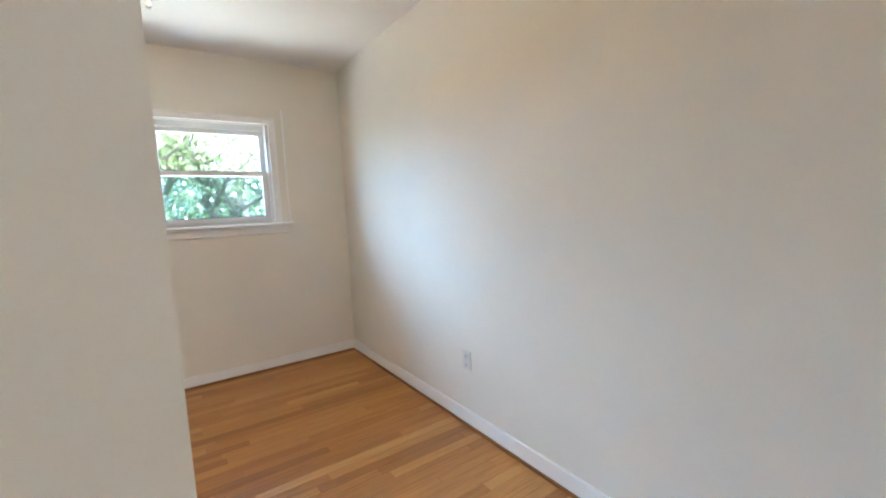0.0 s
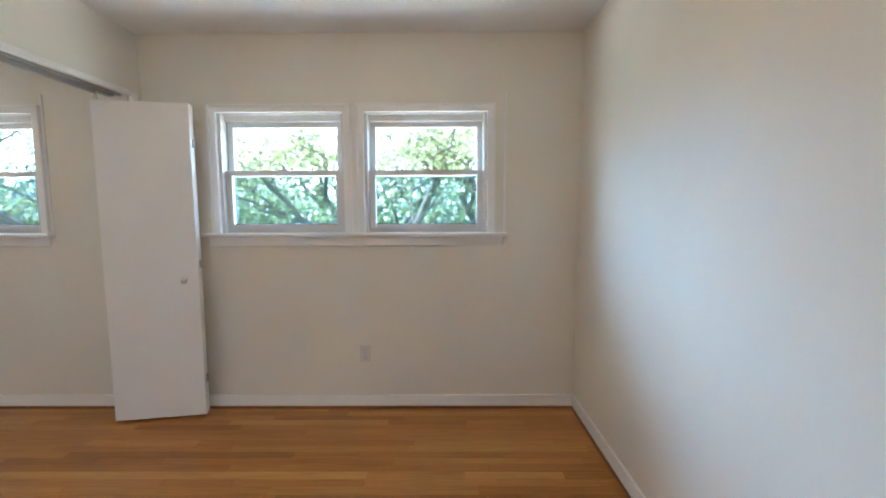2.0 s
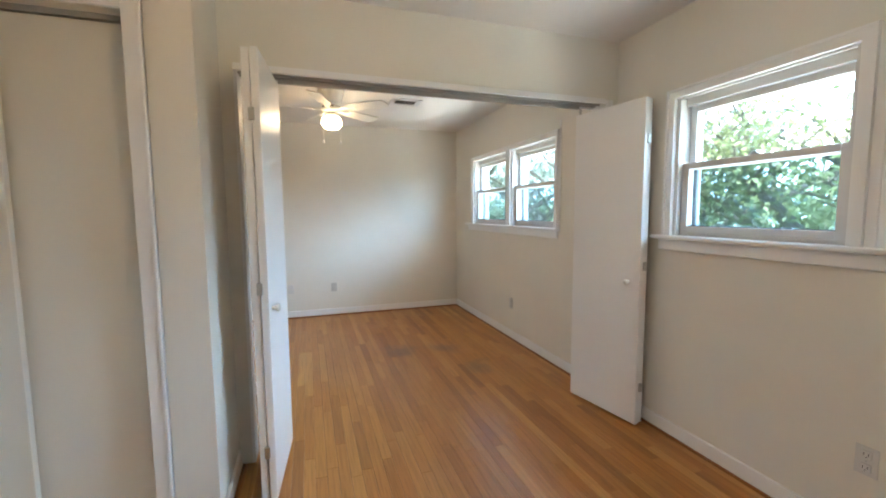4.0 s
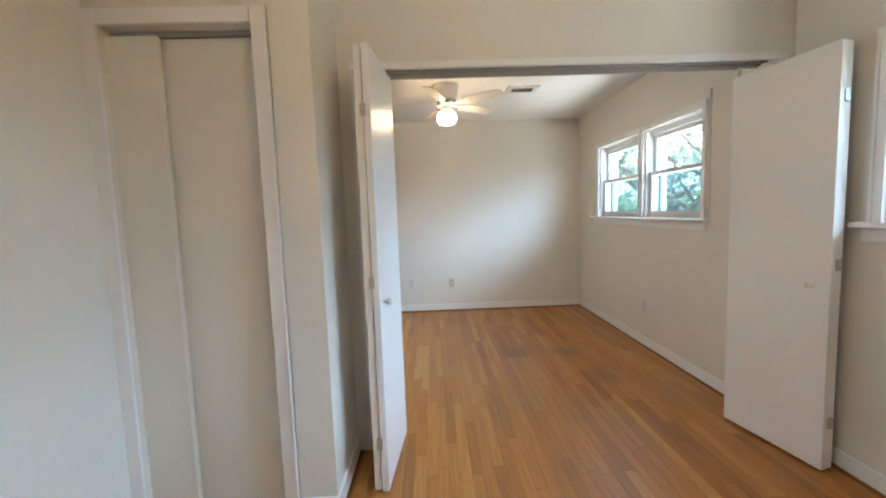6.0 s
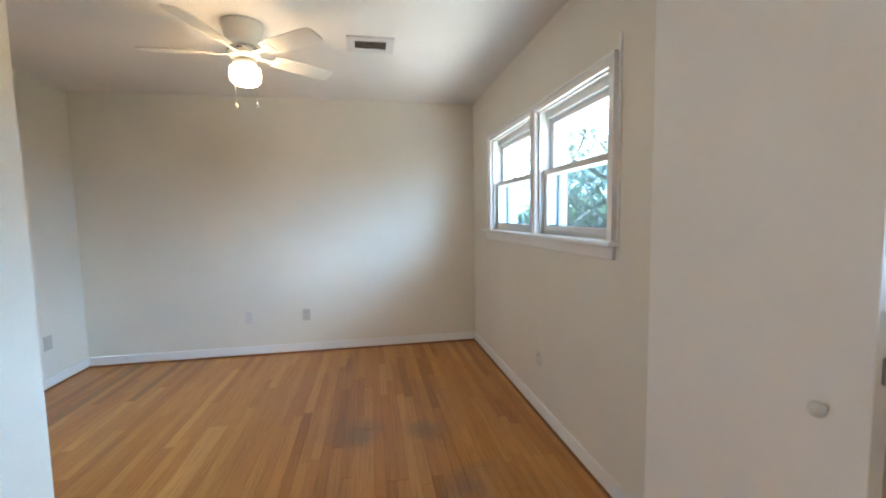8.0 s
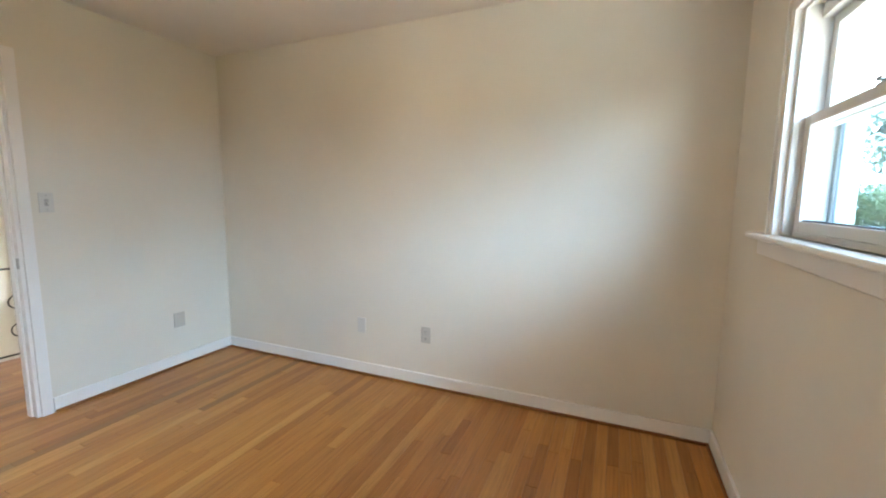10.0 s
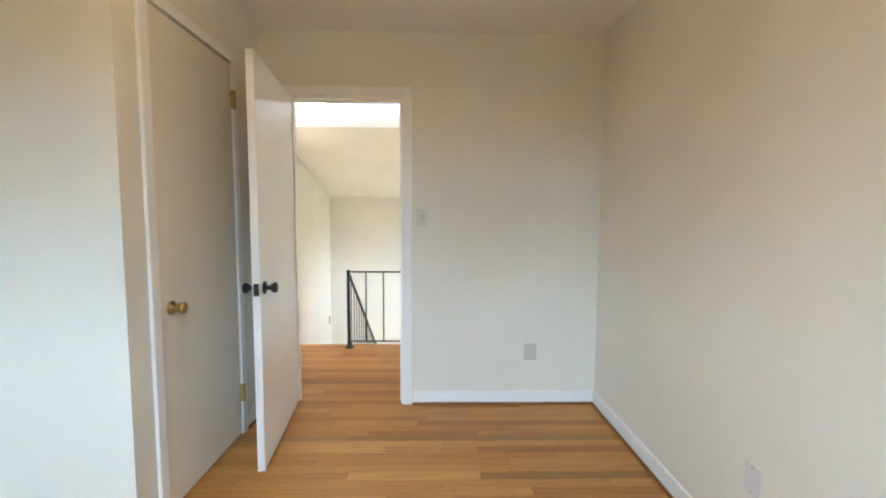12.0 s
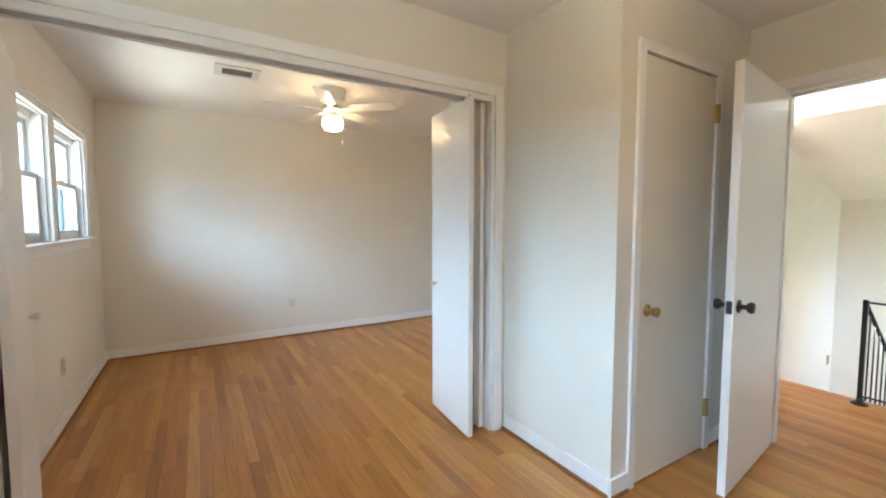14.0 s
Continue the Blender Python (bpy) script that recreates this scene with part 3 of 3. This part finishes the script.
part("latch_plate", bm, BLACKM, door)
for z in (0.22, 1.85):
    part("hinge", boxes((-1.05, -1.03, YS + 0.005, YS + 0.018, z - 0.045, z + 0.045), bevel=0.002), BRASS, door)

# ---- closet with a hinged door ----
ctrim = solid("trim_closet", boxes((XCB - 0.016, XCB, CB1, CB1 + 0.05, 0, 2.15), (XCB - 0.016, XCB, CB0 - 0.05, CB0, 0.0, 2.15), (XCB - 0.016, XCB, CB0, CB1, 2.10, 2.15), bevel=0.003),
              TRIM, "white casing round the closet door", "casing", "structure")
cdoor = thing("door_2", pose(0, 0, 0), "off-white flush closet door, closed, with a brass knob", "closet door")
part("leaf", boxes((XCB - 0.006, XCB + 0.03, CB0 + 0.005, CB1 - 0.005, 0.012, 2.090), bevel=0.002), CLOSETP, cdoor)
bm = lathe([(0.030, 0), (0.030, 0.004), (0.011, 0.008), (0.011, 0.024), (0.017, 0.026), (0.024, 0.050), (0.024, 0.056), (0.008, 0.060)], 24)
bmesh.ops.transform(bm, matrix=pose(XCB - 0.006, CB1 - 0.075, 0.875, 0, -90, 0), verts=bm.verts)
part("door_knob", bm, BRASS, cdoor, "aged brass knob")
for z in (0.25, 1.90):
    part("hinge", boxes((XCB - 0.026, XCB - 0.0065, CB0 - 0.012, CB0 + 0.012, z - 0.05, z + 0.05), bevel=0.002), BRASS, cdoor, "brass hinge")

# ---- sliding closet ----
solid("trim_closet_2", boxes((XCA, XCA + 0.016, CA1, CA1 + 0.062, 0, 2.12), (XCA, XCA + 0.016, CA0 - 0.055, CA0, 0, 2.12), (XCA, XCA + 0.016, CA0, CA1, 2.06, 2.12),
                             (XCA, XCA + 0.024, CA1 + 0.05, CA1 + 0.062, 0, 2.12), bevel=0.003), TRIM, "white casing round the sliding closet", "casing", "structure")
for k, (a, b, x) in enumerate(((CA0 + 0.0, -2.99, XCA - 0.030), (-3.03, CA1 - 0.002, XCA - 0.070))):
    sd = thing("sliding_door", pose(0, 0, 0), "cream flush sliding closet door, closed", "sliding door", "sliding closet doors")
    part("leaf", boxes((x - 0.028, x, a, b, 0.01, 2.035), bevel=0.002), CLOSETP, sd)
    part("edge_strip", boxes((x + 0.001, x + 0.004, a if k else b - 0.012, a + 0.012 if k else b, 0.012, 2.03)), CLOSETP, sd)
ct = solid("closet_track", boxes((XCA - 0.10, XCA - 0.09, CA0, CA1, 2.04, 2.06), (XCA - 0.064, XCA - 0.060, CA0, CA1, 2.04, 2.06)), TRACKM,
           "dark metal sliding-door track", "track")


# ---- ceiling fans ----
def fan(x, y, turn):
    f = thing("ceiling_fan", pose(x, y, H), "white five-blade hugger ceiling fan with a lit glass shade", "ceiling fan", "ceiling fans")
    part("mount", lathe([(0.112, 0), (0.115, -0.012), (0.108, -0.05), (0.098, -0.10), (0.090, -0.125), (0.060, -0.130)], 32), FANP, f)
    part("motor_housing", lathe([(0.060, -0.128), (0.084, -0.140), (0.088, -0.165), (0.074, -0.190), (0.045, -0.200)], 32), FANP, f)
    for k in range(6):
        a = k * math.pi / 3
        part("vent_slot", slot(a), HOLESHADE, f)
    part("light_fitter", lathe([(0.045, -0.198), (0.062, -0.210), (0.066, -0.232), (0.060, -0.240)], 28), FANP, f)
    shade = lathe([(0.060, -0.236), (0.080, -0.250), (0.086, -0.285), (0.082, -0.315), (0.060, -0.338), (0.020, -0.348)], 32)
    for v in shade.verts:
        rr = math.hypot(v.co.x, v.co.y)
        if rr > 0.05:
            s = 1 + 0.022 * math.cos(12 * math.atan2(v.co.y, v.co.x))
            v.co.x, v.co.y = v.co.x * s, v.co.y * s
    part("shade", shade, LAMPG, f, "glowing frosted glass shade")
    for k in range(5):
        a = radians(turn + 72 * k)
        bm = bmesh.new()
        outline = [(0.17, 0.045), (0.22, 0.055), (0.50, 0.066), (0.54, 0.058), (0.555, 0.035)]
        pts = [(px, py) for px, py in outline] + [(px, -py) for px, py in outline[::-1]]
        lo = [bm.verts.new((px, py, -0.004)) for px, py in pts]
        up = [bm.verts.new((px, py, 0.002)) for px, py in pts]
        bm.faces.new(lo[::-1])
        bm.faces.new(up)
        for i in range(len(pts)):
            bm.faces.new((lo[i], lo[(i + 1) % len(pts)], up[(i + 1) % len(pts)], up[i]))
        m = Matrix.Rotation(a, 4, "Z") @ Matrix.Translation((0, 0, -0.165)) @ Matrix.Rotation(radians(-13), 4, "X")
        bmesh.ops.transform(bm, matrix=m, verts=bm.verts)
        blade = part("blade", bm, FANP, f)
        bm = boxes((0.070, 0.20, -0.014, 0.014, -0.011, -0.005), (0.17, 0.23, -0.034, 0.034, -0.009, -0.0045), bevel=0.002)
        bmesh.ops.transform(bm, matrix=m, verts=bm.verts)
        part("bracket", bm, FANP, blade)
    for dx, dy, ln_ in ((0.05, 0.072, 0.155), (-0.05, -0.072, 0.135)):
        bm = rod(bmesh.new(), (dx, dy, -0.22), (dx, dy, -0.30 - ln_), 0.0014, 6)
        chain = part("pull_chain", bm, CORD, f)
        bm = lathe([(0.003, 0.0), (0.008, -0.010), (0.010, -0.020), (0.006, -0.028)], 14)
        bmesh.ops.translate(bm, verts=bm.verts, vec=(dx, dy, -0.30 - ln_ + 0.002))
        part("pull", bm, PLATE, chain, "small white pull bead")
    return f


def slot(a):
    bm = boxes((0.0855, 0.0895, -0.014, 0.014, -0.160, -0.152))
    bmesh.ops.transform(bm, matrix=Matrix.Rotation(a, 4, "Z"), verts=bm.verts)
    return bm


fan(-1.58, -1.76, -90)
fan(1.50, -1.80, 83)


# ---- ceiling vents ----
def vent(x, y):
    v = thing("ceiling_vent", pose(x, y, H), "white louvred ceiling air vent with dark slots", "air vent", "ceiling vents")
    part("frame", boxes((-0.115, 0.115, -0.150, -0.100, -0.012, 0), (-0.115, 0.115, 0.100, 0.150, -0.012, 0), (-0.115, -0.062, -0.100, 0.100, -0.012, 0),
                        (0.062, 0.115, -0.100, 0.100, -0.012, 0), bevel=0.003), SASH, v)
    part("backing", boxes((-0.062, 0.062, -0.100, 0.100, -0.006, -0.004)), HOLESHADE, v, "dark sheet painted as the shaded duct behind the louvres")
    for k in range(4):
        bm = boxes((-0.006, 0.006, -0.100, 0.100, -0.001, 0.001))
        bmesh.ops.transform(bm, matrix=pose(-0.042 + 0.028 * k, 0, -0.0105, 0, 25, 0), verts=bm.verts)
        part("slat", bm, STEEL, v)


vent(1.45, -1.07)
vent(-1.75, -1.03)


# ---- outlets, plates, switch ----
def wall_plate(name, m, label, category, mat, w=0.070, h=0.114, style="outlet"):
    """A plate on the plane y = 0 of its own frame, facing -y."""
    p = thing(name, m, label, category, "wall plates")
    part("cover", boxes((-w / 2, w / 2, -0.006, -0.0005, -h / 2, h / 2), bevel=0.002), mat, p)
    if style == "outlet":
        for z in (-0.026, 0.026):
            r = part("receptacle", boxes((-0.017, 0.017, -0.009, -0.006, z - 0.016, z + 0.016), bevel=0.003), mat, p)
            part("slot", boxes((-0.008, -0.006, -0.0096, -0.009, z - 0.004, z + 0.007), (0.006, 0.008, -0.0096, -0.009, z - 0.004, z + 0.006),
                               (-0.002, 0.002, -0.0096, -0.009, z - 0.012, z - 0.008)), HOLESHADE, r)
    elif style == "switch":
        bm = boxes((-0.010, 0.010, -0.009, -0.006, -0.020, 0.020), bevel=0.002)
        part("surround", bm, STEEL, p, "dark metal switch surround")
        bm = boxes((-0.005, 0.005, -0.022, -0.006, -0.010, 0.002), bevel=0.002)
        part("toggle", bm, mat, p)
    for z in ((0.0,) if style == "outlet" else (-0.042, 0.042)):
        part("screw", boxes((-0.003, 0.003, -0.0085, -0.0055, z - 0.003, z + 0.003), bevel=0.001), STEEL, p)
    return p


wall_plate("outlet", pose(1.455, 0, 0.375), "white duplex outlet on the window wall", "outlet", PLATE)
wall_plate("outlet", pose(-1.42, 0, 0.375), "white duplex outlet on the window wall", "outlet", PLATE)
wall_plate("outlet", pose(XE, -1.69, 0.385, 0, 0, -90), "white duplex outlet low on the wall", "outlet", PLATE)
wall_plate("outlet", pose(XW, -1.706, 0.372, 0, 0, 90), "grey duplex outlet low on the wall", "outlet", PLATEG)
wall_plate("blank_plate", pose(XW, -2.234, 0.374, 0, 0, 90), "painted-over blank cover plate on the wall", "cover plate", PLATE, style="blank")
wall_plate("outlet", pose(-2.62, YS, 0.362, 0, 0, 180), "almond wall plate low beside the corner", "outlet", PLATEG, w=0.085, style="blank")
wall_plate("light_switch", pose(-1.892, YS, 1.263, 0, 0, 180), "white light switch plate with a toggle by the doorway", "light switch", PLATE, style="switch")
wall_plate("outlet", pose(XHW, -7.30, -0.36, 0, 0, -90), "brass outlet plate on the stairwell wall", "outlet", BRASS, style="blank")

# ---- stair railing ----
rail = thing("stair_railing", pose(0, 0, 0), "black wrought-iron railing round the open stairwell", "railing")
PX, PY = -1.14, -4.82
part("post", boxes((PX - 0.014, PX + 0.014, PY - 0.014, PY + 0.014, 0, 0.76), bevel=0.002), BLACKM, rail)
part("foot", lathe([(0.050, 0.0), (0.046, 0.010), (0.022, 0.022), (0.018, 0.05)], 20), BLACKM, rail).location = (PX, PY, 0)
part("top_rail", boxes((XW, PX, PY - 0.014, PY + 0.014, 0.735, 0.748), bevel=0.002), BLACKM, rail)
part("bottom_rail", boxes((XW, PX, PY - 0.008, PY + 0.008, 0.055, 0.067), bevel=0.002), BLACKM, rail)
x = PX - 0.168
while x > XW + 0.05:
    part("baluster", boxes((x - 0.006, x + 0.006, PY - 0.006, PY + 0.006, 0.067, 0.735)), BLACKM, rail)
    x -= 0.168
# scroll panel further along
for cx, cz, s in ((-2.16, 0.47, 1), (-2.16, 0.26, -1), (-2.34, 0.47, 1), (-2.34, 0.26, -1)):
    bm, last = bmesh.new(), None
    for i in range(26):
        a = 0.30 * i
        r = 0.012 + 0.0019 * i
        p = (cx + r * math.cos(a), PY, cz + s * r * math.sin(a))
        if last:
            rod(bm, last, p, 0.005, 6)
        last = p
    part("scroll", bm, BLACKM, rail, "curled iron scrollwork")
# handrail going down the stairs
dn = Vector((0, -1.0, -0.72))
a0, b0 = Vector((PX, PY, 0.735)), Vector((PX, PY, 0.735)) + dn * 1.9
part("stair_rail", rod(bmesh.new(), a0, b0, 0.014, 8), BLACKM, rail)
c0, d0 = Vector((PX, PY - 0.05, 0.03)), Vector((PX, PY - 0.05, 0.03)) + dn * 1.85
part("stair_bottom_rail", rod(bmesh.new(), c0, d0, 0.008, 8), BLACKM, rail)
for k in range(1, 14):
    p = a0 + dn * (0.13 * k)
    q = c0 + dn * (0.13 * k - 0.05)
    part("baluster", rod(bmesh.new(), (p.x, p.y, p.z), (p.x, p.y, q.z), 0.006, 6), BLACKM, rail)
part("end_post", rod(bmesh.new(), (b0.x, b0.y, -1.6), tuple(b0), 0.014, 8), BLACKM, rail)

# stairs between the railing and the white wall
stairs = thing("staircase", pose(0, 0, 0), "wooden stairs going down to the lower level", "stairs", kind="structure")
for k in range(9):
    z = -0.178 * (k + 1)
    y = YR - 0.03 - 0.247 * k
    part("tread", boxes((PX + 0.03, XHW, y - 0.265, y, z - 0.03, z), bevel=0.004), SHOE, stairs)
    part("riser", boxes((PX + 0.03, XHW, y - 0.265, y - 0.25, z - 0.178, z - 0.03)), TRIM, stairs)

# ---- oak strip floor: the nearest strips singly, the rest joined ----
rng = random.Random(12)
PW, GAP = 0.0572, 0.0007
LENS = (0.35, 0.5, 0.65, 0.8, 1.0, 1.25)


def strip_mesh(ln):
    bm = boxes((0, ln - GAP, 0, PW - GAP, -0.018, 0.0))
    top = [e for e in bm.edges if all(v.co.z > -0.001 for v in e.verts)]
    bmesh.ops.bevel(bm, geom=top, offset=0.0009, segments=1, affect="EDGES")
    return mesh_of("plank", bm, OAK)


SHAPES = {ln: strip_mesh(ln) for ln in LENS}
floor_ob = bpy.data.objects["floor"]
verts, faces, singles, dark = [], [], 0, []
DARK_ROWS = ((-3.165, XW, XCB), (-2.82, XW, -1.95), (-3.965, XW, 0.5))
y = 0.0
while y > YR + 0.02:
    y -= PW
    x = XW - rng.uniform(0, 0.8)
    while x < XE:
        ln = rng.choice(LENS)
        if -2.72 < y < -0.55 and singles < 300 and x > XW - 0.01 and x + ln < XE + 0.01 and -2.9 < x < 1.6:
            ob = new("plank", SHAPES[ln])
            ob.location = (x, y, 0)
            ob.parent = floor_ob
            singles += 1
        else:
            a, b = max(x, XW), min(x + ln, XE) - GAP
            if b - a > 0.01:
                n0 = len(verts)
                i = 0.0009
                verts += [(a, y, -0.018), (b, y, -0.018), (b, y + PW - GAP, -0.018), (a, y + PW - GAP, -0.018),
                          (a, y, -i), (b, y, -i), (b, y + PW - GAP, -i), (a, y + PW - GAP, -i),
                          (a + i, y + i, 0), (b - i, y + i, 0), (b - i, y + PW - GAP - i, 0), (a + i, y + PW - GAP - i, 0)]
                for k in range(4):
                    j = (k + 1) % 4
                    faces += [(n0 + k, n0 + j, n0 + 4 + j, n0 + 4 + k), (n0 + 4 + k, n0 + 4 + j, n0 + 8 + j, n0 + 8 + k)]
                faces.append((n0 + 8, n0 + 9, n0 + 10, n0 + 11))
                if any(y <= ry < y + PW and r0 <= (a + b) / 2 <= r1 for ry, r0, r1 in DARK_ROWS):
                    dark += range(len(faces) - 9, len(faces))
        x += ln
me = bpy.data.meshes.new("planks")
me.from_pydata(verts, [], faces)
me.materials.append(OAKJ)
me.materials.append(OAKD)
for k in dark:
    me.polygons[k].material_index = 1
rest = tagged(new("planks", me), kind="stuff")
rest.parent = floor_ob
